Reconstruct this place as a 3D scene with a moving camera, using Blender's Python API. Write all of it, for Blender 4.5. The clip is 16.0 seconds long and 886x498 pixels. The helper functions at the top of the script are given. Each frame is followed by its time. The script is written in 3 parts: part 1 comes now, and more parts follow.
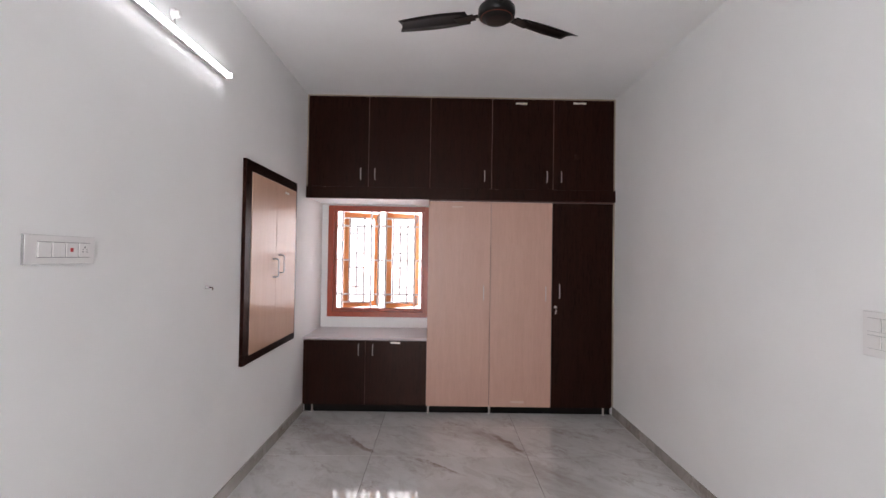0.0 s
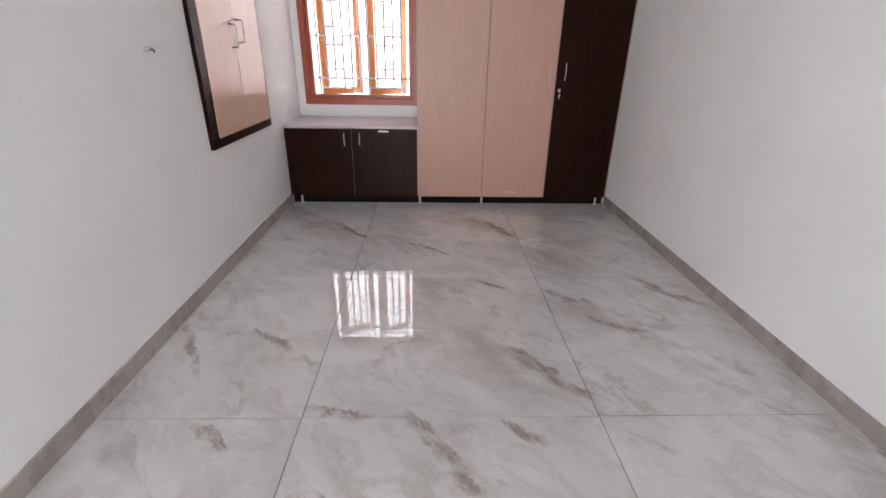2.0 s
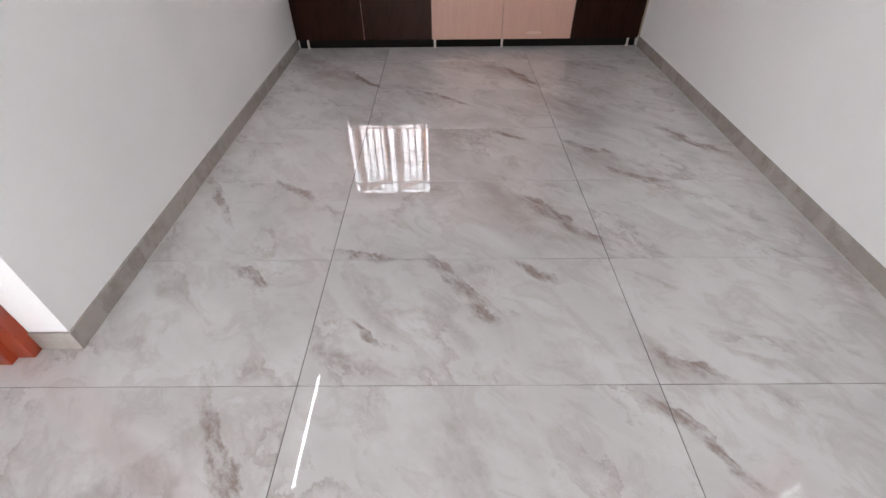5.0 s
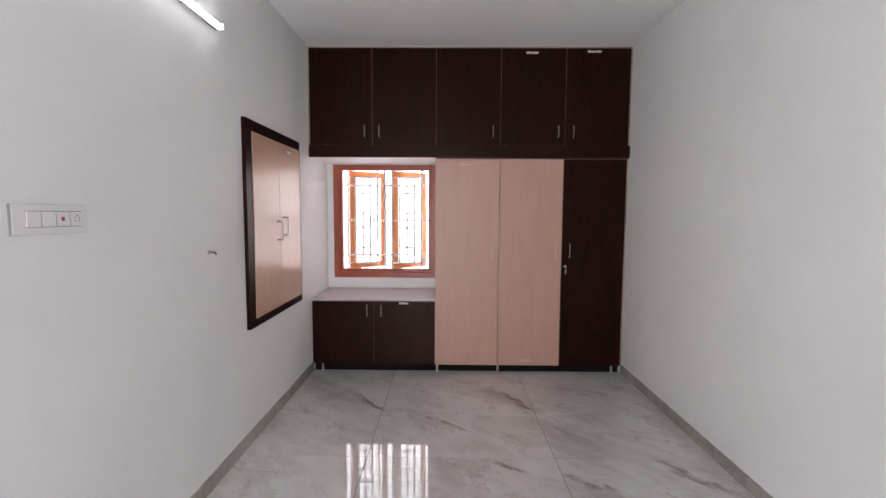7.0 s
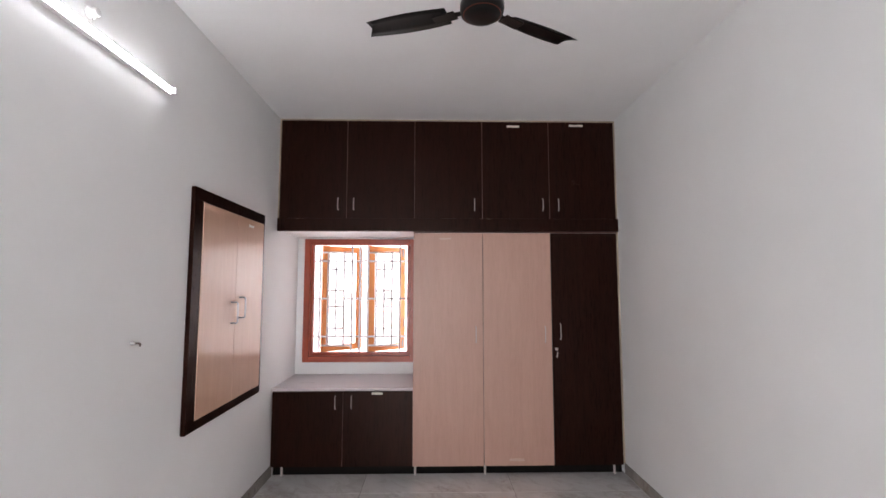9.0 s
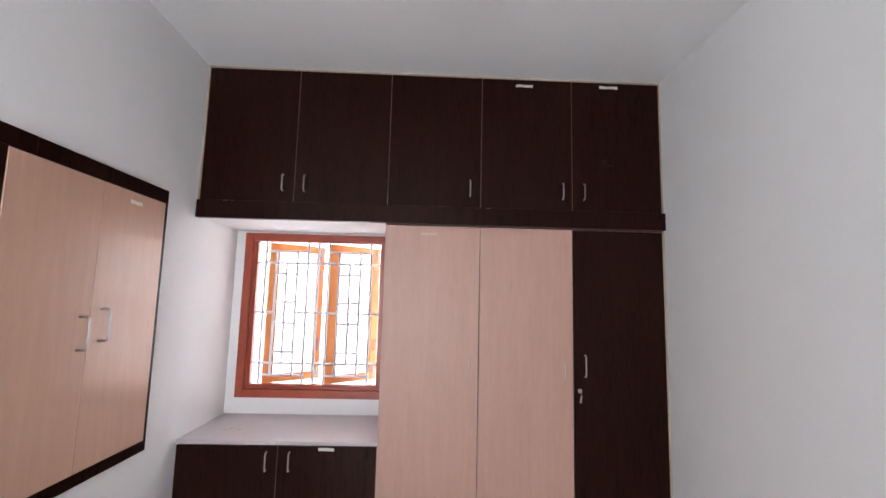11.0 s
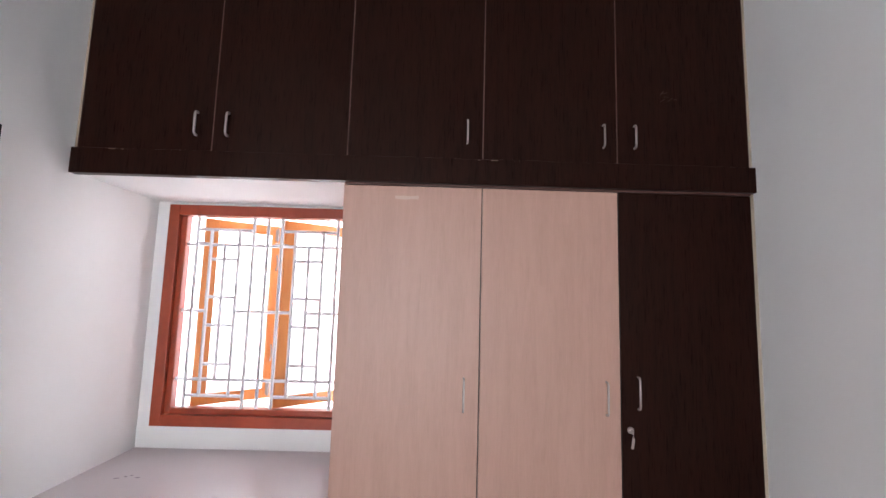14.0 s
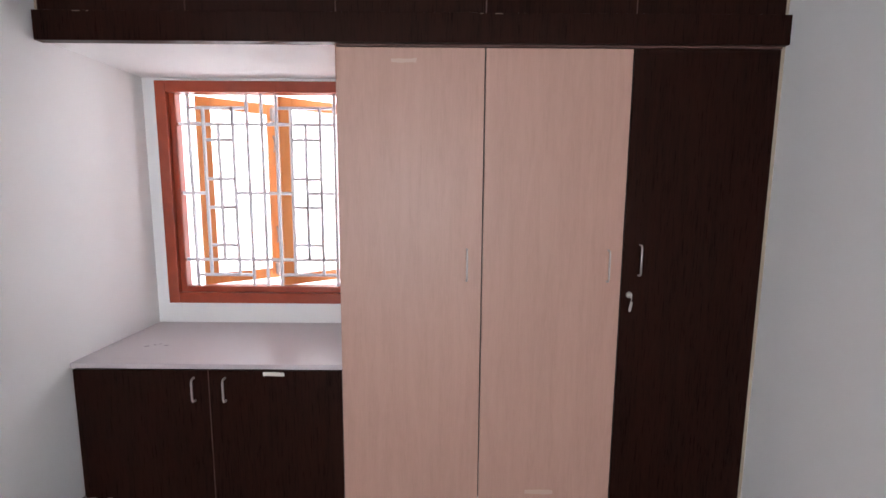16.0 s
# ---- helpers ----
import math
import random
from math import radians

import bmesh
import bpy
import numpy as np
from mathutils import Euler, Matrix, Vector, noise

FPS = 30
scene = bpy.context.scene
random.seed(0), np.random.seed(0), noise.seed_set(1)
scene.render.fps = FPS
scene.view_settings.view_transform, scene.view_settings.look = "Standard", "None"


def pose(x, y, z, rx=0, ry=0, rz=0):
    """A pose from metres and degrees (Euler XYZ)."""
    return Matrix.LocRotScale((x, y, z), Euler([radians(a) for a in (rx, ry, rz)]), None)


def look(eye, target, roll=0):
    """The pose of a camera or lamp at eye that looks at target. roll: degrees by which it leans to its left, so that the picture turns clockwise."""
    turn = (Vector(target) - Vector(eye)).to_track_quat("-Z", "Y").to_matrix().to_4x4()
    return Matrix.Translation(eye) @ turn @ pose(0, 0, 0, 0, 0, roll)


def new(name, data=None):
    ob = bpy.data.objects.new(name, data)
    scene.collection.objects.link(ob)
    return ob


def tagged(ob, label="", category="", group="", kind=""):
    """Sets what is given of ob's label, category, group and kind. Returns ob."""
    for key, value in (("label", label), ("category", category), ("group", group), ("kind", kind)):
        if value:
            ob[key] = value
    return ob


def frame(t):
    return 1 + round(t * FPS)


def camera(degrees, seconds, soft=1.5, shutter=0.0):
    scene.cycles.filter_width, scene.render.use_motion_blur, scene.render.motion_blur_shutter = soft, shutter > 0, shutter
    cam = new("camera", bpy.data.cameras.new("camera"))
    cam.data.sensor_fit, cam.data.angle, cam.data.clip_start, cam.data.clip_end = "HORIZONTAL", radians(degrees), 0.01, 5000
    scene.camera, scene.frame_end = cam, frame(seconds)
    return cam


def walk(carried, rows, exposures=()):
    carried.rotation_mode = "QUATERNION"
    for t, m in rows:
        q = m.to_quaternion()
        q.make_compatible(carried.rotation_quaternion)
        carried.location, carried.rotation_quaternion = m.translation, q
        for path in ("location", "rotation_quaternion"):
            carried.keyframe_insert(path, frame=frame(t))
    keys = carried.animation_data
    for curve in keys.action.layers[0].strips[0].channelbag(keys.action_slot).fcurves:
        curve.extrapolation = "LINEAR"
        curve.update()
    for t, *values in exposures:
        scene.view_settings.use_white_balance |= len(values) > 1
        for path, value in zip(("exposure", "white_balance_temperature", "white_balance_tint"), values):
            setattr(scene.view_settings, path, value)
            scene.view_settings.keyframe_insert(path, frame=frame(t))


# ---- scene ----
cam = camera(89.8, 16.0)
PATH = [
    (0, (1.311, -4.332, 1.527), (1.326, -2.333, 1.561), 0.9),
    (0.5, (1.302, -4.214, 1.528), (1.33, -2.215, 1.471), 1.3),
    (1, (1.324, -4.168, 1.488), (1.36, -2.183, 1.245), 1.4),
    (1.5, (1.3, -4.127, 1.418), (1.362, -2.197, 0.898), 1.2),
    (2, (1.317, -4.105, 1.343), (1.377, -2.277, 0.534), 1.0),
    (2.5, (1.314, -4.101, 1.251), (1.369, -2.457, 0.114), 0.9),
    (3.2, (1.315, -4.114, 1.173), (1.343, -2.78, -0.317), 0.5),
    (4.2, (1.309, -4.118, 1.175), (1.315, -2.943, -0.443), 0.0),
    (5.3, (1.307, -4.157, 1.378), (1.291, -2.521, 0.227), -0.7),
    (5.5, (1.314, -4.164, 1.403), (1.298, -2.453, 0.368), -0.4),
    (6, (1.319, -4.189, 1.474), (1.296, -2.327, 0.743), -0.2),
    (6.5, (1.308, -4.221, 1.527), (1.293, -2.27, 1.086), 0.2),
    (7, (1.315, -4.25, 1.555), (1.296, -2.256, 1.395), 0.3),
    (7.5, (1.346, -4.26, 1.561), (1.318, -2.26, 1.588), 0.1),
    (8, (1.328, -4.215, 1.583), (1.327, -2.218, 1.696), -0.0),
    (8.5, (1.361, -4.122, 1.571), (1.37, -2.128, 1.725), -0.3),
    (9, (1.374, -3.905, 1.587), (1.417, -1.913, 1.759), 0.0),
    (11.3, (1.536, -2.635, 1.595), (1.592, -0.651, 1.844), 1.6),
    (11.5, (1.574, -2.509, 1.605), (1.612, -0.526, 1.868), 1.8),
    (12, (1.573, -2.295, 1.6), (1.619, -0.317, 1.889), 1.9),
    (12.5, (1.548, -2.065, 1.611), (1.618, -0.091, 1.92), 1.8),
    (13, (1.588, -1.965, 1.609), (1.64, 0.008, 1.931), 2.0),
    (13.5, (1.603, -1.936, 1.605), (1.65, 0.043, 1.886), 1.8),
    (14, (1.623, -1.921, 1.574), (1.643, 0.067, 1.8), 1.6),
    (14.5, (1.624, -1.909, 1.543), (1.638, 0.087, 1.663), 1.1),
    (15, (1.639, -1.895, 1.523), (1.639, 0.105, 1.518), 0.8),
    (15.5, (1.636, -1.89, 1.508), (1.641, 0.104, 1.359), 0.7),
    (16, (1.642, -1.882, 1.489), (1.642, 0.102, 1.234), 0.4),
]
EXPOSURES = [(0.0, 0.18, 6540, 14.2), (2.0, 0.3, 6540, 14.2), (2.5, 0.4, 6540, 14), (3.0, 0.43, 6540, 14), (4.4, 0.43, 6540, 14), (5.5, 0.34, 6540, 14.2), (6.0, 0.26, 6540, 14.2),
             (8.0, 0.18, 6540, 14.2), (9.0, 0.25, 6540, 14), (11.5, 0.66, 6230, 12), (13.0, 0.76, 6230, 12), (14.5, 0.48, 6230, 12), (16.0, 0.42, 6230, 12)]
walk(cam, [(t, look(eye, target, roll)) for t, eye, target, roll in PATH], EXPOSURES)

# ---------------------------------------------------------------- light
world = bpy.data.worlds.new("world")
scene.world = world
world.use_nodes = True
sky = world.node_tree.nodes.new("ShaderNodeTexSky")
sky.sky_type, sky.sun_disc = "NISHITA", False
sky.sun_elevation, sky.sun_rotation = radians(55), radians(150)
world.node_tree.links.new(sky.outputs[0], world.node_tree.nodes["Background"].inputs[0])
world.node_tree.nodes["Background"].inputs[1].default_value = 0.1

GLOW_NORTH, GLOW_LOW, GLOW_EAST, GLOW_SOUTH, TUBE = 2.7, 1.3, 1.5, 6.8, 22.0


# ---------------------------------------------------------------- materials
def material(name, color=(0.8, 0.8, 0.8), rough=0.5, metal=0.0, spec=0.5):
    m = bpy.data.materials.new(name)
    m.use_nodes = True
    b = m.node_tree.nodes["Principled BSDF"]
    b.inputs["Base Color"].default_value = (*color, 1)
    b.inputs["Roughness"].default_value = rough
    b.inputs["Metallic"].default_value = metal
    b.inputs["Specular IOR Level"].default_value = spec
    return m


class Nodes:
    """Short ways to add nodes to a material."""

    def __init__(self, m):
        self.t = m.node_tree
        self.b = self.t.nodes["Principled BSDF"]

    def add(self, kind, **values):
        n = self.t.nodes.new(kind)
        for k, v in values.items():
            if k in ("operation", "blend_type", "data_type", "vector_type"):
                if k == "operation":
                    n.operation = v
                if k == "blend_type":
                    n.blend_type = v
                if k == "data_type":
                    n.data_type = v
            else:
                n.inputs[k.replace("_", " ")].default_value = v
        return n

    def link(self, a, b):
        self.t.links.new(a, b)

    def coords(self, scale=(1, 1, 1), turn=(0, 0, 0), shuffle=0.0):
        tc = self.add("ShaderNodeTexCoord")
        out = tc.outputs["Object"]
        if shuffle:
            info = self.add("ShaderNodeObjectInfo")
            mul = self.add("ShaderNodeVectorMath", operation="MULTIPLY")
            mul.inputs[1].default_value = (shuffle, shuffle * 1.7, shuffle * 0.6)
            self.link(info.outputs["Random"], mul.inputs[0])
            plus = self.add("ShaderNodeVectorMath", operation="ADD")
            self.link(out, plus.inputs[0])
            self.link(mul.outputs[0], plus.inputs[1])
            out = plus.outputs[0]
        if turn != (0, 0, 0):
            rt = self.add("ShaderNodeMapping", Rotation=turn)
            self.link(out, rt.inputs["Vector"])
            out = rt.outputs[0]
        mp = self.add("ShaderNodeMapping", Scale=scale)
        self.link(out, mp.inputs["Vector"])
        return mp.outputs[0]

    def noise(self, vec, scale, detail=4.0, rough=0.55, distort=0.0):
        n = self.add("ShaderNodeTexNoise", Scale=scale, Detail=detail, Roughness=rough, Distortion=distort)
        self.link(vec, n.inputs["Vector"])
        return n.outputs["Fac"]

    def ramp(self, fac, *stops):
        r = self.add("ShaderNodeValToRGB")
        el = r.color_ramp.elements
        while len(el) < len(stops):
            el.new(0.5)
        for e, (p, c) in zip(el, stops):
            e.position = p
            e.color = (c, c, c, 1) if isinstance(c, (int, float)) else (*c, 1)
        self.link(fac, r.inputs[0])
        return r.outputs[0]

    def mix(self, fac, a, b):
        n = self.t.nodes.new("ShaderNodeMix")
        n.data_type = "RGBA"
        for v, s in ((fac, n.inputs[0]), (a, n.inputs[6]), (b, n.inputs[7])):
            if isinstance(v, (int, float)):
                s.default_value = v
            elif isinstance(v, tuple):
                s.default_value = (*v, 1)
            else:
                self.link(v, s)
        return n.outputs[2]

    def times(self, a, b):
        n = self.add("ShaderNodeMath", operation="MULTIPLY")
        for v, s in ((a, n.inputs[0]), (b, n.inputs[1])):
            if isinstance(v, (int, float)):
                s.default_value = v
            else:
                self.link(v, s)
        return n.outputs[0]

    def bump(self, height, strength, distance=0.001):
        n = self.add("ShaderNodeBump", Strength=strength, Distance=distance)
        self.link(height, n.inputs["Height"])
        self.link(n.outputs[0], self.b.inputs["Normal"])

    def color(self, c):
        self.link(c, self.b.inputs["Base Color"])

    def rough(self, c):
        self.link(c, self.b.inputs["Roughness"])


def plaster(name, color):
    m = material(name, color, 0.6, spec=0.25)
    n = Nodes(m)
    v = n.coords()
    n.color(n.mix(n.ramp(n.noise(v, 1.3, 3), (0.35, 0), (0.7, 1)), color, tuple(c * 0.95 for c in color)))
    n.bump(n.noise(v, 55, 5, 0.6), 0.25, 0.0008)
    return m


def laminate(name, dark, light, scale, rough, bump, spec=0.45, long=0.035):
    """Vertical wood-grain laminate: fine streaks along z and broader tone bands."""
    m = material(name, dark, rough, spec=spec)
    n = Nodes(m)
    v = n.coords((scale, scale, scale * long), shuffle=9.0)
    streak = n.noise(v, 1.0, 6, 0.65, 0.3)
    wide = n.noise(n.coords((26, 26, 2.2), shuffle=5.0), 1.0, 5, 0.6, 0.8)
    a = n.mix(n.ramp(streak, (0.30, 0), (0.72, 1)), dark, light)
    n.color(n.mix(n.times(n.ramp(wide, (0.38, 0), (0.66, 1)), 0.6), a, tuple(c * 1.06 for c in light)))
    if bump > 0.02:
        n.rough(n.ramp(streak, (0.3, rough - 0.05), (0.7, rough + 0.06)))
    n.bump(streak, bump, 0.0004)
    return m


def wood(name, dark, light, axis_scale, rough):
    m = material(name, dark, rough)
    n = Nodes(m)
    g = n.noise(n.coords(axis_scale), 1.0, 5, 0.6, 0.5)
    n.color(n.mix(n.ramp(g, (0.35, 0), (0.68, 1)), dark, light))
    n.bump(g, 0.15, 0.0006)
    return m


# veins in the laid tiles: centre x and y, half length, half width, direction in degrees
STREAKS = ((1.85, -2.43, 0.23, 0.034, -47), (1.35, -2.84, 0.14, 0.032, -51), (1.45, -3.0, 0.09, 0.029, -57), (0.94, -2.69, 0.12, 0.023, -8),
           (1.69, -2.8, 0.09, 0.022, -33), (1.03, -3.14, 0.1, 0.018, -30), (0.49, -2.81, 0.08, 0.02, -36), (0.17, -2.28, 0.17, 0.022, -57),
           (0.52, -2.19, 0.11, 0.025, -37), (1.71, -1.6, 0.09, 0.027, -39), (2.8, -1.69, 0.2, 0.039, -53), (2.16, -1.77, 0.1, 0.027, -39),
           (2.33, -2.07, 0.12, 0.03, -32), (0.67, -3.6, 0.25, 0.028, -56), (2.08, -3.54, 0.15, 0.022, -55), (0.7, -0.70, 0.17, 0.028, -50),
           (1.92, -0.66, 0.19, 0.034, -58), (1.32, -1.06, 0.17, 0.022, -38), (2.15, -3.27, 0.09, 0.024, -31))
VEILS = ((1.75, -2.4, 0.37, 0.125, -51), (1.04, -2.97, 0.15, 0.055, -58), (1.03, -3.26, 0.1, 0.03, -28), (1.37, -1.7, 0.22, 0.055, -61),
         (2.22, -1.92, 0.3, 0.104, -45), (2.09, -3.25, 0.12, 0.05, -45), (0.42, -3.6, 0.22, 0.06, 36), (2.92, -2.92, 0.15, 0.06, -88),
         (1.38, -3.61, 0.16, 0.07, -66), (0.42, -0.48, 0.42, 0.13, -46), (2.2, -1.23, 0.26, 0.085, -50), (0.19, -2.86, 0.14, 0.04, -52), (1.0, -0.84, 0.13, 0.035, -12), (1.78, -0.5, 0.3, 0.1, -50))


def spots(n, pos, rows, gain, grow):
    """The strongest of several long spots at pos, crisp on one flank and feathered on the other."""
    best = None
    for x, y, a, b, turn in rows:
        mp = n.add("ShaderNodeMapping", Location=(x, y, 0), Rotation=(0, 0, radians(turn)), Scale=(a * grow, b * grow, 1))
        mp.vector_type = "TEXTURE"
        n.link(pos, mp.inputs["Vector"])
        sep = n.add("ShaderNodeSeparateXYZ")
        n.link(mp.outputs[0], sep.inputs[0])
        flank = n.add("ShaderNodeMath", operation="MAXIMUM")
        n.link(n.times(sep.outputs[1], 2.4), flank.inputs[0])
        n.link(n.times(sep.outputs[1], -0.75), flank.inputs[1])
        both = n.add("ShaderNodeCombineXYZ")
        n.link(sep.outputs[0], both.inputs[0])
        n.link(flank.outputs[0], both.inputs[1])
        ln = n.add("ShaderNodeVectorMath", operation="LENGTH")
        n.link(both.outputs[0], ln.inputs[0])
        f = n.add("ShaderNodeMath", operation="MULTIPLY_ADD")
        f.use_clamp = True
        n.link(ln.outputs["Value"], f.inputs[0])
        f.inputs[1].default_value, f.inputs[2].default_value = -gain, gain
        if best is None:
            best = f.outputs[0]
        else:
            m = n.add("ShaderNodeMath", operation="MAXIMUM")
            n.link(best, m.inputs[0])
            n.link(f.outputs[0], m.inputs[1])
            best = m.outputs[0]
    return best


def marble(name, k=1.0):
    """Glazed grey tile with soft brown diagonal streaks; each tile takes another part of the pattern. k below 1 darkens
    it as if shaded.
    """
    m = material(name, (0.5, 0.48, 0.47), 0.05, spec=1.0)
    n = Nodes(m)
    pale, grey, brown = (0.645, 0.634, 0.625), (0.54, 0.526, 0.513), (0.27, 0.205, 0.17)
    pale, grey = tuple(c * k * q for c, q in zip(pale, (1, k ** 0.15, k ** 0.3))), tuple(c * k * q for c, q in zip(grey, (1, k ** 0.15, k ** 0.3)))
    cloud = n.noise(n.coords((1.0, 1.9, 1), (0, 0, radians(48)), 40), 2.0, 6, 0.6, 0.7)
    base = n.mix(n.ramp(cloud, (0.36, 0), (0.66, 1)), pale, grey)
    v = n.coords((1.0, 1.55, 1), (0, 0, radians(52)), 40)
    streak = n.ramp(n.noise(v, 1.5, 8, 0.64, 0.25), (0.485, 0), (0.497, 1), (0.52, 0.6), (0.555, 0))
    patch = n.ramp(n.noise(n.coords((1, 1.6, 1), (0, 0, radians(46)), 40), 2.5, 3, 0.5), (0.49, 0), (0.60, 1))
    crumbs = n.ramp(n.noise(n.coords((1, 1, 1), (0, 0, 0), 40), 14, 5, 0.7), (0.35, 0.25), (0.6, 1))
    a = n.mix(n.times(n.times(n.times(streak, patch), crumbs), 0.5 if k == 1.0 else 1.0), base, brown)
    fine = n.ramp(n.noise(n.coords((1.2, 1.8, 1), (0, 0, radians(52)), 40), 5.0, 8, 0.7, 0.6), (0.56, 0), (0.72, 1))
    tone = n.mix(n.times(n.times(fine, patch), 0.65), a, (0.30, 0.255, 0.23))
    smear = n.ramp(n.noise(n.coords((1.0, 1.7, 1), (0, 0, radians(44)), 40), 4.2, 9, 0.66, 0.9), (0.50, 0), (0.60, 1), (0.68, 0.25))
    tone = n.mix(n.times(smear, 0.30 if k == 1.0 else 0.55), tone, (0.36 * k, 0.315 * k, 0.285 * k))
    if k == 1.0:   # the larger veins and streaks of the laid floor
        geo = n.add("ShaderNodeNewGeometry")
        wob = n.add("ShaderNodeTexNoise", Scale=5.0, Detail=9.0, Roughness=0.6)
        n.link(geo.outputs["Position"], wob.inputs["Vector"])
        mid = n.add("ShaderNodeVectorMath", operation="SUBTRACT")
        n.link(wob.outputs["Color"], mid.inputs[0])
        mid.inputs[1].default_value = (0.5, 0.5, 0.5)
        amp = n.add("ShaderNodeVectorMath", operation="MULTIPLY")
        n.link(mid.outputs[0], amp.inputs[0])
        amp.inputs[1].default_value = (0.2, 0.2, 0)
        pos = n.add("ShaderNodeVectorMath", operation="ADD")
        n.link(geo.outputs["Position"], pos.inputs[0])
        n.link(amp.outputs[0], pos.inputs[1])
        swing = n.add("ShaderNodeMapping", Rotation=(0, 0, radians(50)))
        n.link(geo.outputs["Position"], swing.inputs["Vector"])
        lay = n.add("ShaderNodeMapping", Scale=(1, 2.4, 1))
        n.link(swing.outputs[0], lay.inputs["Vector"])
        grain = n.ramp(n.noise(lay.outputs[0], 9, 9, 0.75), (0.40, 0.1), (0.57, 1))
        soft = n.ramp(n.noise(lay.outputs[0], 4, 9, 0.72), (0.38, 0.15), (0.6, 1))
        tone = n.mix(n.times(n.times(spots(n, pos.outputs[0], VEILS, 1.6, 1.7), soft), 0.62), tone, (0.36, 0.315, 0.288))
        tone = n.mix(n.times(n.times(spots(n, pos.outputs[0], STREAKS, 2.2, 1.6), grain), 0.85), tone, (0.25, 0.192, 0.160))
    n.color(tone)
    n.rough(n.ramp(cloud, (0.3, 0.003), (0.7, 0.012)))
    return m


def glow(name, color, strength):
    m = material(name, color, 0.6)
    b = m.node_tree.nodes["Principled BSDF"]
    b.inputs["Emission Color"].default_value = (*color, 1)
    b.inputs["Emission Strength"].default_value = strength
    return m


WALL = plaster("white_wall_paint", (0.84, 0.836, 0.828))
CEIL = plaster("white_ceiling_paint", (0.88, 0.872, 0.866))
DARK = laminate("dark_wenge_laminate", (0.0048, 0.0016, 0.0011), (0.0215, 0.0066, 0.0045), 220, 0.30, 0.10, 0.10, 0.05)
DARK.node_tree.nodes["Principled BSDF"].inputs["Specular Tint"].default_value = (1.0, 0.8, 0.72, 1)
PINK = laminate("pale_pinkish_wood_laminate", (0.43, 0.248, 0.193), (0.485, 0.288, 0.227), 170, 0.40, 0.04, 0.45, 0.07)
NICHE = laminate("beige_wood_laminate", (0.595, 0.37, 0.265), (0.63, 0.40, 0.29), 230, 0.24, 0.004, 0.62)
EDGE = material("reddish_edge_band", (0.105, 0.045, 0.034), 0.5)
FILLER = material("dried_filler", (0.20, 0.165, 0.135), 0.8)
CREAM = material("cream_sealant_bead", (0.40, 0.335, 0.25), 0.6)
BEAD = material("pale_grout_bead", (0.48, 0.45, 0.42), 0.7)
# near-black colour stands in for the shade beneath the cupboards
SHADE = material("black_under_shade", (0.006, 0.005, 0.0045), 0.7, spec=0.1)
FOOT = material("dull_metal_foot", (0.60, 0.56, 0.52), 0.5, 0.3)
INSIDE = material("dark_carcass_board", (0.03, 0.018, 0.015), 0.6)
SLAB = plaster("pale_lilac_slab", (0.52, 0.465, 0.475))
SLAB.node_tree.nodes["Principled BSDF"].inputs["Roughness"].default_value = 0.3
FRAME = wood("red_brown_polished_wood", (0.29, 0.043, 0.017), (0.38, 0.064, 0.026), (7, 7, 7), 0.32)
SASH = wood("orange_brown_varnished_wood", (0.50, 0.17, 0.045), (0.62, 0.25, 0.075), (9, 9, 2), 0.3)
DOORWOOD = wood("dark_varnished_door_wood", (0.25, 0.075, 0.025), (0.34, 0.11, 0.04), (9, 9, 2), 0.4)
GRILLE = material("grey_painted_steel", (0.78, 0.76, 0.78), 0.5)
CHROME = material("brushed_chrome", (0.50, 0.455, 0.435), 0.36, 1.0)
STEEL = material("dull_steel", (0.30, 0.28, 0.28), 0.45, 0.8)
PLUG = material("grey_wall_plug", (0.52, 0.50, 0.49), 0.5)
PLASTIC = material("white_plastic", (0.76, 0.74, 0.73), 0.5)
SLOT = material("dark_slot", (0.02, 0.02, 0.02), 0.6)
PALEGAP = material("pale_plastic_gap", (0.47, 0.455, 0.45), 0.6)
GAP = material("grey_plastic_gap", (0.22, 0.21, 0.21), 0.6)
COPPER = material("copper_red_trim", (0.16, 0.035, 0.018), 0.35, 0.6)
RED = material("red_plastic", (0.45, 0.01, 0.015), 0.3)
FANBLACK = material("black_fan_enamel", (0.005, 0.0042, 0.004), 0.3, spec=0.2)
TAPE = material("cream_masking_tape", (0.72, 0.68, 0.60), 0.7)
GROUT = material("dark_grout", (0.10, 0.085, 0.075), 0.8)
MARBLE = marble("glazed_marble_tile")
# the floor tile's colour, darkened for the shade on the skirting
SKIRT = marble("shaded_marble_skirting", 0.62)
LED = glow("lit_diffuser", (0.94, 0.97, 1.0), TUBE)
SKYN = glow("bright_haze_north", (1.0, 0.965, 0.975), GLOW_NORTH)
# sunlight on the low wall and ground outside is put in as emission
LOWN = glow("low_outdoor_glow", (1.0, 0.955, 0.965), GLOW_LOW)
GROUNDGLOW = glow("unseen_ground_glow", (1.0, 0.96, 0.96), 4.0)
SKYU = glow("pale_haze_above", (0.95, 0.98, 1.0), 2.5)
# fill light for the room, from an added source behind the camera
SOUTHFILL = glow("south_fill_glow", (0.97, 0.985, 1.0), GLOW_SOUTH)
SKYE = glow("bright_haze_east", (1.0, 0.985, 0.97), GLOW_EAST)
GLASS = material("clear_glass", (1, 1, 1), 0.02)
GLASS.node_tree.nodes["Principled BSDF"].inputs["Transmission Weight"].default_value = 1.0
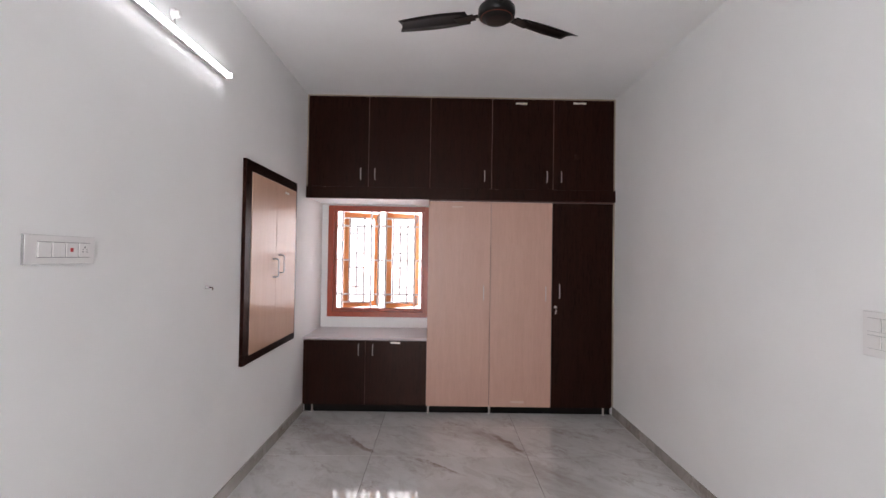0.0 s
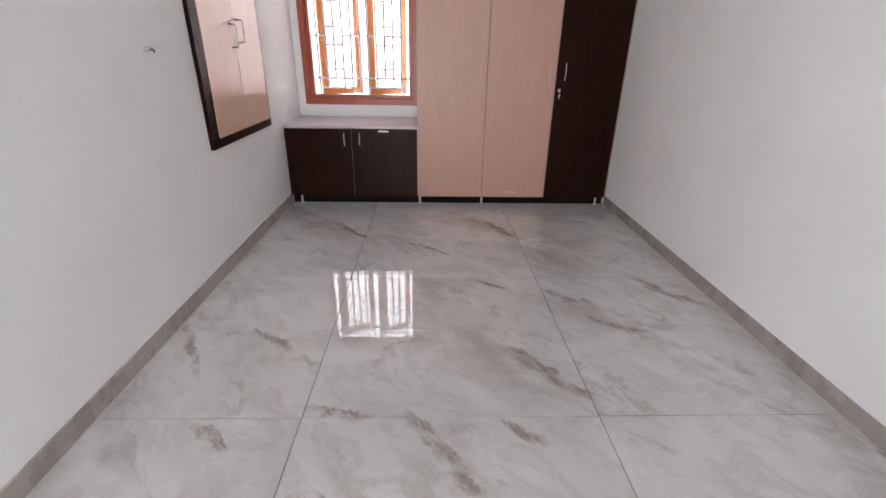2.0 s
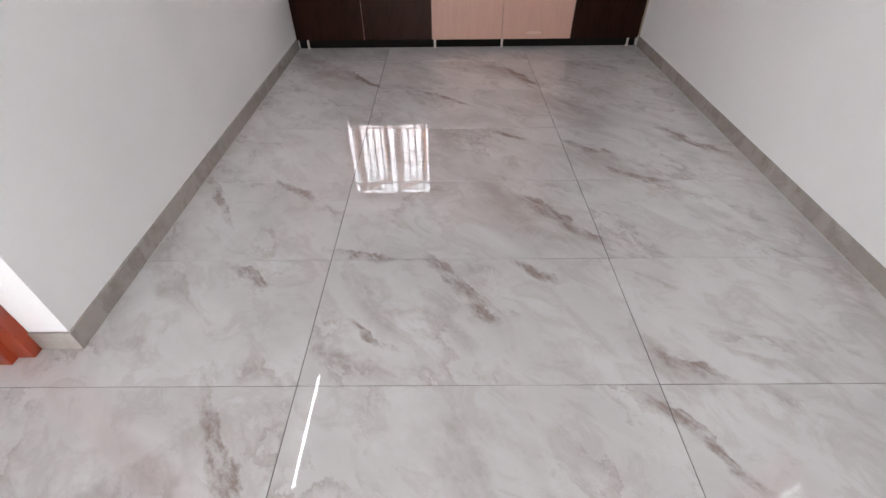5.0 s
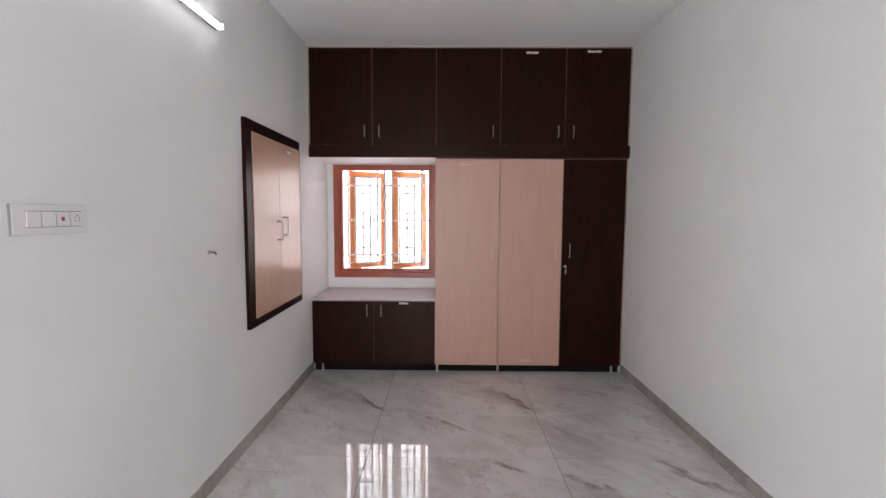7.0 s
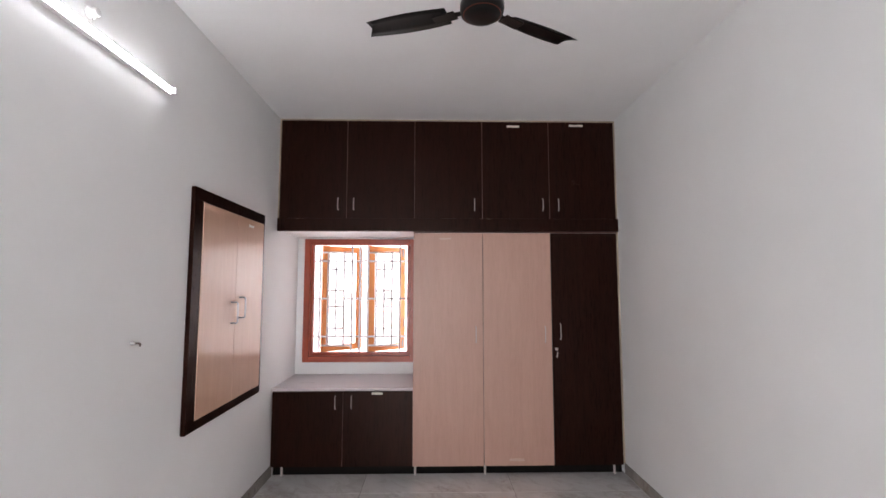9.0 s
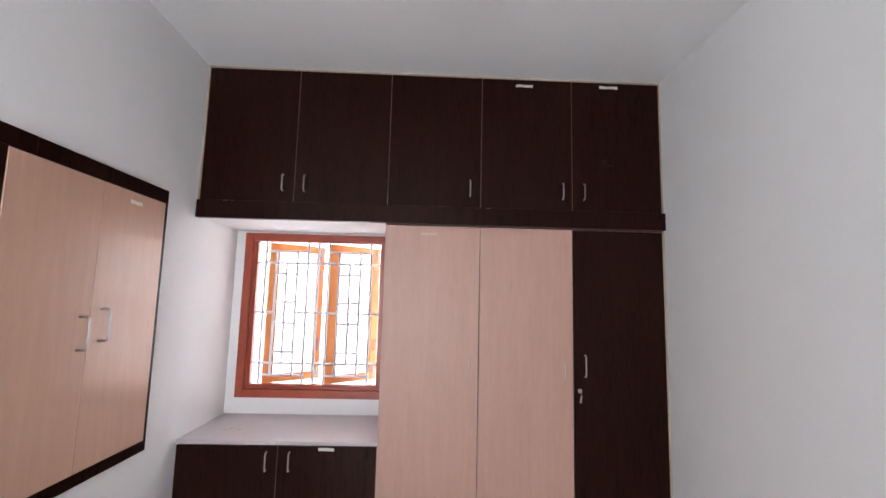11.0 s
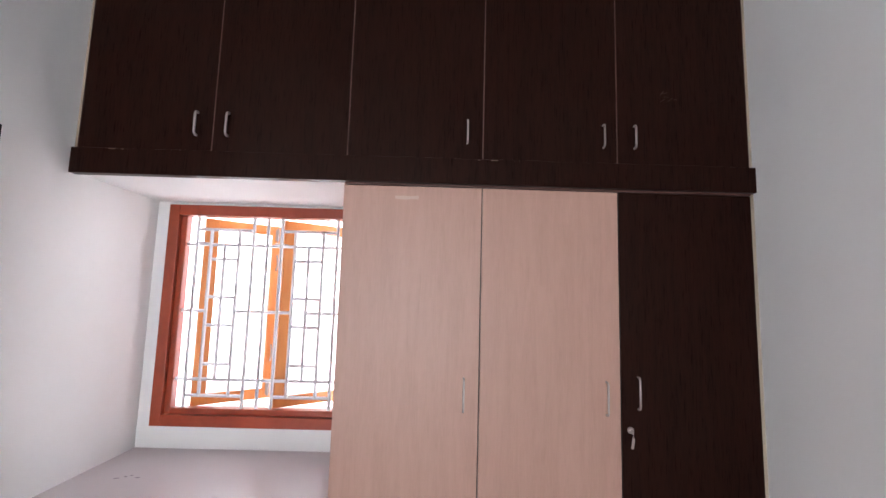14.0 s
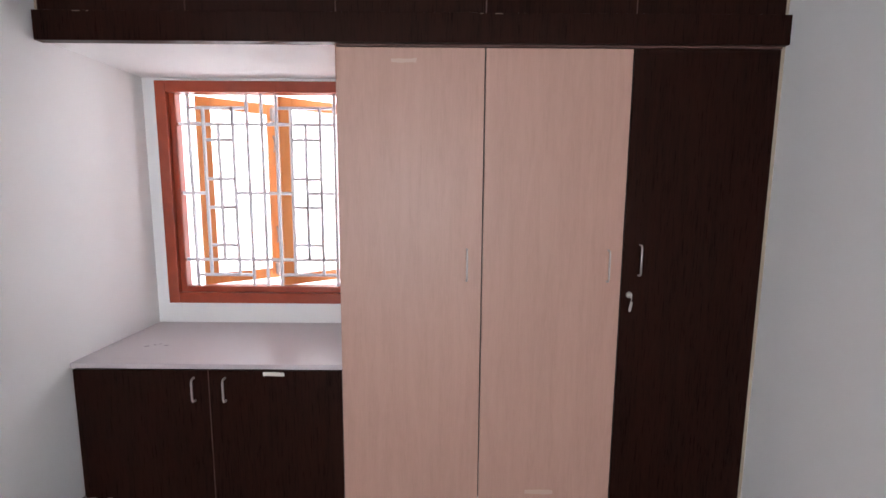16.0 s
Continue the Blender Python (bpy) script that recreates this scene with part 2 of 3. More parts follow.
GLASS.node_tree.nodes["Principled BSDF"].inputs["IOR"].default_value = 1.45


# ---------------------------------------------------------------- mesh helpers
def box(bm, x0, x1, y0, y1, z0, z1, bevel=0.0, turn=None):
    """A box, with its edges rounded by bevel; turn is a matrix laid on it."""
    r = bmesh.ops.create_cube(bm, size=1.0)
    vs = r["verts"]
    for v in vs:
        v.co = Vector(((x0 + x1) / 2 + v.co.x * (x1 - x0), (y0 + y1) / 2 + v.co.y * (y1 - y0), (z0 + z1) / 2 + v.co.z * (z1 - z0)))
    if turn is not None:
        bmesh.ops.transform(bm, matrix=turn, verts=vs)
    if bevel:
        es = list({e for v in vs for e in v.link_edges})
        bmesh.ops.bevel(bm, geom=es, offset=bevel, segments=2, profile=0.5, affect="EDGES")
    return bm


def boxed(*a, **k):
    return box(bmesh.new(), *a, **k)


def lathe(bm, origin, profile, axis="z", n=28):
    """A turned body: profile rows of (radius, height) about an axis through origin."""
    o = Vector(origin)
    rings = []
    for r, h in profile:
        ring = []
        for i in range(n):
            a = 2 * math.pi * i / n
            c, s = r * math.cos(a), r * math.sin(a)
            p = {"z": (c, s, h), "y": (c, h, s), "x": (h, c, s)}[axis]
            ring.append(bm.verts.new(o + Vector(p)))
        rings.append(ring)
    for a, b in zip(rings, rings[1:]):
        for i in range(n):
            bm.faces.new((a[i], a[(i + 1) % n], b[(i + 1) % n], b[i]))
    bm.faces.new(rings[0][::-1])
    bm.faces.new(rings[-1])
    bmesh.ops.recalc_face_normals(bm, faces=bm.faces)
    return bm


def rod(bm, points, radius, n=8, flat=1.0):
    """A round bar swept along points."""
    pts = [Vector(p) for p in points]
    rings = []
    for i, p in enumerate(pts):
        d = (pts[min(i + 1, len(pts) - 1)] - pts[max(i - 1, 0)]).normalized()
        side = d.cross(Vector((0.31, 0.17, 0.93)) if abs(d.z) < 0.9 else Vector((1, 0, 0))).normalized()
        up = side.cross(d).normalized()
        rings.append([bm.verts.new(p + radius * (math.cos(2 * math.pi * k / n) * side + flat * math.sin(2 * math.pi * k / n) * up)) for k in range(n)])
    for a, b in zip(rings, rings[1:]):
        for k in range(n):
            bm.faces.new((a[k], a[(k + 1) % n], b[(k + 1) % n], b[k]))
    bm.faces.new(rings[0][::-1])
    bm.faces.new(rings[-1])
    bmesh.ops.recalc_face_normals(bm, faces=bm.faces)
    return bm


def mesh_of(name, bm, mat, smooth=False):
    me = bpy.data.meshes.new(name)
    bm.to_mesh(me)
    bm.free()
    me.materials.append(mat)
    if smooth:
        for p in me.polygons:
            p.use_smooth = True
    return me


def whole(name, bm, mat, label, category, kind="", group="", smooth=False):
    return tagged(new(name, mesh_of(name, bm, mat, smooth)), label, category, group, kind)


def base(name, at, label, category, group="", kind=""):
    ob = new(name)
    ob.empty_display_size = 0.05
    ob.location = at
    return tagged(ob, label, category, group, kind)


def part(name, bm, mat, parent, label="", smooth=False):
    ob = new(name, mesh_of(name, bm, mat, smooth))
    ob.parent = parent
    if parent.type == "EMPTY":
        ob.matrix_parent_inverse = Matrix.Translation(parent.location).inverted()
    if label:
        tagged(ob, label)
    return ob


# ---------------------------------------------------------------- setting
W, TOP, SOUTH, NORTH = 3.02, 3.097, -6.2, 0.627
DOOR0, DOOR1, DOORZ = -4.12, -3.19, 2.10          # opening in the left wall
WE0, WE1, WEZ0, WEZ1 = -4.12, -3.175, 0.93, 2.02   # window in the right wall
WN0, WN1, WNZ0, WNZ1 = 0.085, 1.185, 0.855, 2.055  # window in the alcove wall
T = 0.27

bm = bmesh.new()
box(bm, -T, 0, DOOR1, NORTH + 0.23, 0, TOP)
box(bm, -T, 0, SOUTH - 0.2, DOOR0, 0, TOP)
box(bm, -T, 0, DOOR0, DOOR1, DOORZ, TOP)
whole("wall_west", bm, WALL, "plain white painted wall with a doorway", "wall", "structure")
bm = bmesh.new()
box(bm, W, W + 0.23, WE1, NORTH + 0.23, 0, TOP)
box(bm, W, W + 0.23, SOUTH - 0.2, WE0, 0, TOP)
box(bm, W, W + 0.23, WE0, WE1, 0, WEZ0)
box(bm, W, W + 0.23, WE0, WE1, WEZ1, TOP)
whole("wall_east", bm, WALL, "plain white painted wall with a window", "wall", "structure")
bm = bmesh.new()
box(bm, 0, WN0, NORTH, NORTH + 0.085, 0, TOP)
box(bm, WN1, W, NORTH, NORTH + 0.085, 0, TOP)
box(bm, WN0, WN1, NORTH, NORTH + 0.085, 0, WNZ0)
box(bm, WN0, WN1, NORTH, NORTH + 0.085, WNZ1, TOP)
whole("wall_north", bm, WALL, "white painted wall behind the cupboards with a window", "wall", "structure")
bm = bmesh.new()   # unseen end wall; its wide opening is added to let in fill light
box(bm, 0, 0.08, SOUTH - 0.2, SOUTH, 0, TOP)
box(bm, 1.85, W, SOUTH - 0.2, SOUTH, 0, TOP)
box(bm, 0.08, 1.85, SOUTH - 0.2, SOUTH, 2.5, TOP)
whole("wall_south", bm, WALL, "unseen white end wall with an opening added for fill light", "wall", "structure")
# set low so the added glow also reaches the ceiling
whole("ground", boxed(-5, 8, -11.0, SOUTH - 0.2, -3.35, -3.2), WALL, "unseen pale sheet set low below the added opening", "ground", "structure")
whole("backdrop", boxed(-3.5, 6.5, -11.02, -11.0, -3.2, 5.0), SOUTHFILL, "unseen glowing sheet added to light the room through the opening", "backdrop", "structure")
whole("ceiling", box(boxed(-T, W + 0.23, SOUTH - 0.2, NORTH + 0.23, TOP, TOP + 0.15), -2.7, -T, SOUTH - 0.2, -1.4, TOP, TOP + 0.15), CEIL, "plain white painted ceiling", "ceiling", "structure")
floor = whole("floor", box(boxed(-T, W + 0.23, SOUTH - 0.2, NORTH + 0.23, -0.12, -0.003), -2.7, -T, SOUTH - 0.2, -1.4, -0.12, -0.003), GROUT, "glossy grey marble-look tiled floor", "floor", "structure")
bm = bmesh.new()   # hall beyond the doorway
box(bm, -2.7, -2.5, SOUTH - 0.2, -1.4, 0, TOP)
box(bm, -2.5, -T, -1.6, -1.4, 0, TOP)
box(bm, -2.5, -T, SOUTH - 0.2, SOUTH, 2.3, TOP)
whole("wall_hall", bm, WALL, "plain white painted walls of the hall beyond the doorway", "wall", "structure")
# slab under the loft, white below
whole("loft_slab", boxed(0.0, 1.199, 0.01, NORTH, 2.093, 2.17), CEIL, "white plastered slab above the window alcove", "slab", "structure")
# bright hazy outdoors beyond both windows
# low outdoors glows by itself, dimmer than the haze above
whole("backdrop", boxed(-3.0, 4.2, 2.38, 2.395, -3.2, 1.55), LOWN, "glowing sheet for the dimmer low outdoors beyond the window", "backdrop", "structure")
whole("backdrop", boxed(-3.0, 4.2, 2.4, 2.42, 1.5, 2.6), SKYN, "overexposed white daylight outside the window", "backdrop", "structure")
# unseen glowing sheet, added to throw light up into the alcove
whole("backdrop", boxed(-3.0, 4.2, NORTH + 0.25, 2.4, -0.3, -0.2), GROUNDGLOW, "unseen glowing sheet added to light the alcove from below", "backdrop", "structure")
whole("backdrop", boxed(-3.0, 4.2, 2.44, 2.46, 2.5, 8.0), SKYU, "pale hazy sky above the daylight outside the window", "backdrop", "structure")
whole("neighbour_wall", boxed(4.6, 4.8, -8.2, 1.2, -0.3, 2.55), WALL, "plain plastered boundary wall outside the window", "wall", "structure")
whole("backdrop", boxed(4.9, 4.92, -4.3, -1.6, -1.5, 6.2), SKYE, "overexposed white daylight outside the window", "backdrop", "structure")


# ---------------------------------------------------------------- window
def window(name, m, w, z0, z1, label, open_sashes):
    """A wooden casement with a steel grille. Local x runs along the wall from 0 to w, y outward, z up; m lays it on the wall."""
    win = base(name, m.translation, label, "window", kind="structure")

    def put(n, bm, mat, parent=win, lab="", smooth=False):
        bmesh.ops.transform(bm, matrix=m, verts=bm.verts)
        return part(n, bm, mat, parent, lab, smooth)

    o, i = 0.060, 0.034
    fr = bmesh.new()   # outer stepped frame: moulding then recessed rebate
    for a, b, y0, y1, off in ((0, o, -0.012, 0.07, 0), (o, o + i, 0.014, 0.07, 0)):
        box(fr, a, b, y0, y1, z0 + a, z1 - min(a, 0.058), 0.004)
        box(fr, w - b, w - a, y0, y1, z0 + a, z1 - min(a, 0.058), 0.004)
        if a == 0:
            box(fr, b, w - b, y0, y1, z1 - b, z1 - a, 0.004)
        box(fr, b, w - b, y0, y1, z0 + a, z0 + b, 0.004)
    put("window_frame", fr, FRAME, lab="red-brown polished wood frame with a stepped edge")
    put("window_sill", boxed(o + i, w - o - i, 0.07, 0.26, z0 + 0.03, z0 + 0.062, 0.003), WALL, lab="white outer sill")
    # grille: eleven or twelve uprights at one spacing, three of each six cut short, with short rails between
    s, x0, zc = 0.0812, 0.1555, (z0 + z1) / 2 + 0.012
    k = (z1 - z0) / 1.228
    lo, hi = z0 + 0.085, z1 - 0.055
    y = 0.036
    count = int((w - 0.19 - 0.02) / s)
    X = [x0 - 0.005 + s * j for j in range(count)]
    hs = [0.380 * k, 0.296 * k, 0.08 * k, 0.469 * k]
    for j, x in enumerate(X):
        kind = j % 6
        a, b = (lo, hi) if kind in (0, 4, 5) else (zc - hs[3], zc + hs[3]) if kind in (1, 3) else (zc - hs[0], zc + hs[0])
        put("grille_bar", rod(bmesh.new(), ((x, y, a), (x, y, b)), 0.0100, 8), GRILLE)
    L, R = o + i - 0.003, w - o - i + 0.003
    rails = [(L, R, zc + hs[0]), (L, R, zc - hs[0])]
    for g in range(0, count, 6):
        at = lambda j: X[j] if j < count else R
        for z in (hs[3], -hs[3]):
            rails.append((at(g), at(g + 4), zc + z))
        for z in (hs[1], hs[2], -hs[2], -hs[1]):
            if g + 1 < count:
                rails.append((at(g + 1), at(g + 3), zc + z))
        rails.append((L if g == 0 else at(g - 3), at(g + 1), zc))
    rails.append((at(count - 3 if count % 6 else count - 3), R, zc))
    for a, b, z in rails:
        if b - a > 0.01:
            put("grille_rail", rod(bmesh.new(), ((a, y + 0.004, z), (b, y + 0.004, z)), 0.0095, 8), GRILLE)
    # sashes hinged on one side, standing open outward
    for hx in open_sashes:
        sw, d, st = 0.455, 0.034, 0.062
        t = pose(hx, 0.085, 0, 0, 0, 37)
        a, b = z0 + 0.085, z1 - 0.058
        sash = put("sash", box(box(box(boxed(0, st + 0.014, 0, d, a, b, 0.003, t), sw - st, sw, 0, d, a, b, 0.003, t),
                                   st + 0.014, sw - st, 0.001, d - 0.001, b - st, b, 0.003, t), st + 0.014, sw - st, 0.001, d - 0.001, a, a + st, 0.003, t),
                   SASH, lab="orange-brown wooden sash standing open")
        pane = put("pane", boxed(st - 0.008, sw - st + 0.008, d / 2 - 0.002, d / 2 + 0.002, a + st - 0.008, b - st + 0.008, 0, t), GLASS, sash, "clear glass pane")
        pane.visible_shadow = False
        for z in (a + 0.28, b - 0.24):
            g = rod(bmesh.new(), [t @ Vector((sw - 0.03 + 0.0, -0.002 - 0.024 * math.sin(math.pi * q / 8), z + 0.05 * (q / 4 - 1))) for q in range(9)], 0.005)
            put("sash_handle", g, STEEL, sash, "small curved metal handle", True)
        for z in (a + 0.06, b - 0.06):
            g = boxed(sw - 0.046, sw - 0.022, -0.008, 0.002, z - 0.038, z + 0.038, 0.002, t)
            put("tower_bolt", rod(g, [t @ Vector((sw - 0.034, -0.011, z - 0.05)), t @ Vector((sw - 0.034, -0.011, z + 0.05))], 0.004), STEEL, sash, "small metal tower bolt")
        for z in (a + 0.15, b - 0.15):   # hinge arms back to the frame
            put("hinge_arm", rod(bmesh.new(), ((hx - 0.04, 0.060, z), (hx + 0.02, 0.1, z)), 0.006), CHROME, sash)
    return win


window("window_1", pose(0.07, NORTH, 0), 1.129, 0.845, 2.077, "red-brown wooden window with grey grille and open sashes", (0.165, 0.635))
window("window_2", pose(W, WE1 + 0.02, 0, 0, 0, -90), 0.98, 0.91, 2.04, "red-brown wooden window with grey steel grille", ())

# ---------------------------------------------------------------- door in the left wall
door = base("door_1", (-0.2, (DOOR0 + DOOR1) / 2, 0), "open varnished wooden door in a red-brown frame", "door", kind="structure")
bm = bmesh.new()
for a, b, q in ((-T, -0.14, 0.045), (-T, -0.20, 0.075)):
    box(bm, a, b, DOOR1 - q, DOOR1, 0, DOORZ, 0.003)
    box(bm, a, b, DOOR0, DOOR0 + q, 0, DOORZ, 0.003)
    box(bm, a, b, DOOR0 + q, DOOR1 - q, DOORZ - q, DOORZ, 0.003)
part("door_frame", bm, FRAME, door, "red-brown wooden door frame")
def ajar(bm):
    """Swing the leaf open into the hall about its hinges."""
    hinge = Matrix.Translation((-0.262, DOOR0 + 0.077, 0))
    bmesh.ops.transform(bm, matrix=hinge @ Matrix.Rotation(radians(96), 4, "Z") @ hinge.inverted(), verts=bm.verts)
    return bm


bm = boxed(-0.262, -0.225, DOOR0 + 0.077, DOOR1 - 0.077, 0.006, DOORZ - 0.078, 0.003)
for z0, z1 in ((0.2, 0.9), (1.1, 1.85)):
    box(bm, -0.226, -0.216, DOOR0 + 0.2, DOOR1 - 0.2, z0, z1, 0.006)
leaf = part("door_leaf", ajar(bm), DOORWOOD, door, "orange-brown varnished door leaf")
bm = rod(lathe(bmesh.new(), (-0.225, DOOR1 - 0.14, 1.0), ((0.024, 0), (0.024, 0.01), (0.01, 0.012), (0.01, 0.045)), "x", 16),
         ((-0.182, DOOR1 - 0.14, 1.0), (-0.182, DOOR1 - 0.25, 1.0)), 0.009)
part("door_handle", ajar(bm), CHROME, leaf, "metal lever handle", True)


# ---------------------------------------------------------------- cupboards
def pull(parent, x, y, z0, z1, axis="y", r=0.0045, reach=0.026):
    """A slim D-shaped pull between z0 and z1, standing off along -y (or +x) by reach."""
    def at(d, z):
        return (x, y - d, z) if axis == "y" else (x + d, y, z)
    c = 0.012
    pts = [at(-0.002, z0), at(reach - c, z0), at(reach - 0.0035, z0 + 0.0035), at(reach, z0 + c), at(reach, (z0 + z1) / 2), at(reach, z1 - c), at(reach - 0.0035, z1 - 0.0035), at(reach - c, z1), at(-0.002, z1)]
    bm = rod(bmesh.new(), pts, r, 10)
    return part("handle", bm, CHROME, parent, "slim brushed metal pull handle", True)


def cabinet_door(thing, x0, x1, z0, z1, mat, y=0.0, thick=0.019, gap=0.0015, label="", band=0.0):
    d = part("door", boxed(x0 + gap + band, x1 - gap - band, y, y + thick, z0, z1, 0.0008), mat, thing, label)
    if band:   # lighter banding on both upright edges
        for a in (x0 + gap, x1 - gap - band):
            part("edge_band", boxed(a, a + band, y, y + thick, z0, z1), EDGE, d, "thin reddish edge band")
    return d


def carcass(thing, x0, x1, y0, y1, z0, z1, mat, edge):
    """An open-fronted case of boards, with a lighter edge band seen in the gaps between doors."""
    bm = bmesh.new()
    t = 0.018
    box(bm, x0, x0 + t, y0, y1, z0, z1)
    box(bm, x1 - t, x1, y0, y1, z0, z1)
    box(bm, x0 + t, x1 - t, y0, y1, z0, z0 + t)
    box(bm, x0 + t, x1 - t, y0, y1, z1 - t, z1)
    box(bm, x0 + t, x1 - t, y1 - 0.01, y1, z0 + t, z1 - t)
    part("body", bm, mat, thing)
    bm = boxed(x0 + 0.0005, x1 - 0.0005, y0 - 0.0035, y0 - 0.0008, z0 + 0.001, z1 - 0.001)
    part("edge_band", bm, edge, thing, "reddish edge banding between doors")


def leg(thing, x, y, h):
    bm = lathe(bmesh.new(), (x, y, 0), ((0.016, 0.0), (0.016, 0.005), (0.010, 0.009), (0.0092, 0.012), (0.0092, h)), "z", 18)
    part("leg", bm, FOOT, thing, "dull metal adjustable foot", True)


BAND0, BAND1 = 2.079, 2.193
DOORB, DOORT = 0.078, 2.066

# lofts under the ceiling
LOFTZ = 3.084
seams = (0.013, 0.604, 1.205, 1.809, 2.411, 3.006)
grips = (0.532, 0.670, 1.738, 2.348, 2.488)
for name_label, cols in (("two-door dark wenge loft cupboard under the ceiling", (0, 1)), ("single-door dark wenge loft cupboard under the ceiling", (2,)), ("two-door dark wenge loft cupboard with cream tape on its doors", (3, 4))):
    a, b = seams[cols[0]], seams[cols[-1] + 1]
    c = base("loft_cupboard", ((a + b) / 2, 0.3, BAND1), name_label, "cupboard", "loft cupboards")
    carcass(c, a, b, 0.022, 0.62, BAND1 - 0.002, LOFTZ, INSIDE, EDGE)
    for i in cols:
        d = cabinet_door(c, seams[i], seams[i + 1], BAND1 + 0.003, LOFTZ - 0.002, DARK, 0.0, gap=0.0008, band=0.0016 if i != 2 else 0.0022)
        pull(d, grips[i], 0.0, 2.270, 2.373, r=0.0055 if i < 2 else 0.0042, reach=0.024)
rnd = random.Random(8)   # pale scuffs on the last loft door
bm = bmesh.new()
for i in range(7):
    box(bm, -0.012, 0.012, -0.0004, 0, -0.0008, 0.0008, 0, pose(2.64 + rnd.uniform(-0.035, 0.035), 0.0, 2.52 + rnd.uniform(-0.02, 0.02), 0, rnd.uniform(-60, 60), 0))
part("scuff", bm, material("pale_scuff", (0.055, 0.036, 0.03), 0.7), d, "faint pale scratches")
fascia = whole("fascia_board", boxed(0.006, 3.018, -0.022, 0.02, BAND0, BAND1, 0.002), DARK, "dark wenge fascia board across the cupboards", "fascia", "structure")
for a, b in ((1.842, 1.872), (1.784, 1.794), (0.17, 0.2), (0.225, 0.235)):
    part("putty_chip", boxed(a, b, -0.0232, -0.021, 2.1876, 2.1900), FILLER, fascia, "dried filler smear on the board's upper edge")
bm = bmesh.new()
box(bm, 0.0, 0.012, 0.004, 0.02, BAND1, TOP)
box(bm, 3.007, W, 0.004, 0.02, BAND1, TOP)
box(bm, 0.012, 3.007, 0.004, 0.02, LOFTZ + 0.001, TOP)
box(bm, 3.005, W, 0.004, 0.02, 0.09, BAND0)
whole("trim", bm, CREAM, "cream sealant bead round the cupboards", "trim", "structure")

whole("trim", boxed(1.204, 3.005, -0.002, 0.02, DOORT + 0.004, BAND0, 0.001), EDGE, "thin reddish strip above the wardrobe doors", "trim", "structure")

# tall wardrobe, two pale doors
ward = base("wardrobe", (1.8, 0.3, 0), "tall wardrobe with two pale pinkish wood doors", "wardrobe")
carcass(ward, 1.204, 2.410, 0.0225, 0.615, 0.088, DOORT + 0.002, INSIDE, INSIDE)
part("side_panel", boxed(1.2, 1.2035, 0.0, 0.615, 0.08, 2.077, 0.0008), PINK, ward, "pale side panel")
for i, (a, b, g) in enumerate(((1.2012, 1.809, 1.744), (1.809, 2.410, 2.348))):
    d = cabinet_door(ward, a, b, DOORB, DOORT, PINK, gap=0.0026)
    pull(d, g, 0.0, 1.112, 1.246, r=0.0042, reach=0.023)
for x in (1.222, 1.818, 2.38):
    leg(ward, x, 0.03 if x < 2.3 else 0.2, 0.088)
    leg(ward, x, 0.56, 0.088)
# black board fills the shaded gap between doors and floor
part("shade_board", boxed(1.203, 2.411, 0.050, 0.066, 0.0005, 0.0875), SHADE, ward, "black recessed board standing in for the shade below the doors")

# tall wardrobe, single dark door with lock and key
ward2 = base("wardrobe", (2.7, 0.3, 0), "tall wardrobe with one dark wenge door and a key", "wardrobe")
carcass(ward2, 2.4115, 3.004, 0.0225, 0.615, 0.088, DOORT + 0.002, INSIDE, EDGE)
d = cabinet_door(ward2, 2.4115, 3.004, DOORB, DOORT, DARK)
pull(d, 2.482, 0.0, 1.139, 1.270, r=0.0042, reach=0.023)
lock = part("lock", lathe(bmesh.new(), (2.447, 0.002, 1.053), ((0.0135, 0), (0.0135, -0.006), (0.010, -0.010), (0.004, -0.0105)), "y", 20), CHROME, d, "round chrome cam lock", True)
bm = lathe(bmesh.new(), (2.447, -0.008, 1.053), ((0.0030, 0.0), (0.0030, -0.014)), "y", 10)
box(bm, 2.4455, 2.4485, -0.030, -0.018, 1.043, 1.063, 0.001)
rod(bm, ((2.4475, -0.026, 1.045), (2.4475, -0.026, 1.026)), 0.0012)
box(bm, 2.444, 2.455, -0.027, -0.0245, 0.985, 1.028, 0.001, Matrix.Translation((2.449, 0, 1.03)) @ pose(0, 0, 0, 0, 9, 0) @ Matrix.Translation((-2.449, 0, -1.03)))
part("key", bm, CHROME, d, "small key hanging in the lock")
for x in (2.932, 2.44):
    leg(ward2, x, 0.03 if x > 2.8 else 0.25, 0.088)
    leg(ward2, x, 0.56, 0.088)
part("shade_board", boxed(2.412, 3.004, 0.050, 0.066, 0.0005, 0.0875), SHADE, ward2, "black recessed board standing in for the shade below the doors")

# low cupboard below the window
low = base("low_cupboard", (0.6, 0.3, 0), "low two-door dark wenge cupboard below the window", "cupboard")
carcass(low, 0.004, 1.199, 0.0225, 0.615, 0.09, 0.705, INSIDE, EDGE)
for a, b, g in ((0.005, 0.605, 0.542), (0.605, 1.199, 0.679)):
    d = cabinet_door(low, a, b, DOORB + 0.004, 0.698, DARK, gap=0.0008, band=0.0014)
    pull(d, g, 0.0, 0.559, 0.664, r=0.0046)
for x in (0.092, 1.1):
    leg(low, x, 0.035 if x < 0.5 else 0.2, 0.09)
    leg(low, x, 0.56, 0.09)
part("shade_board", boxed(0.013, 1.202, 0.050, 0.066, 0.0005, 0.0895), SHADE, low, "black recessed board standing in for the shade below the doors")
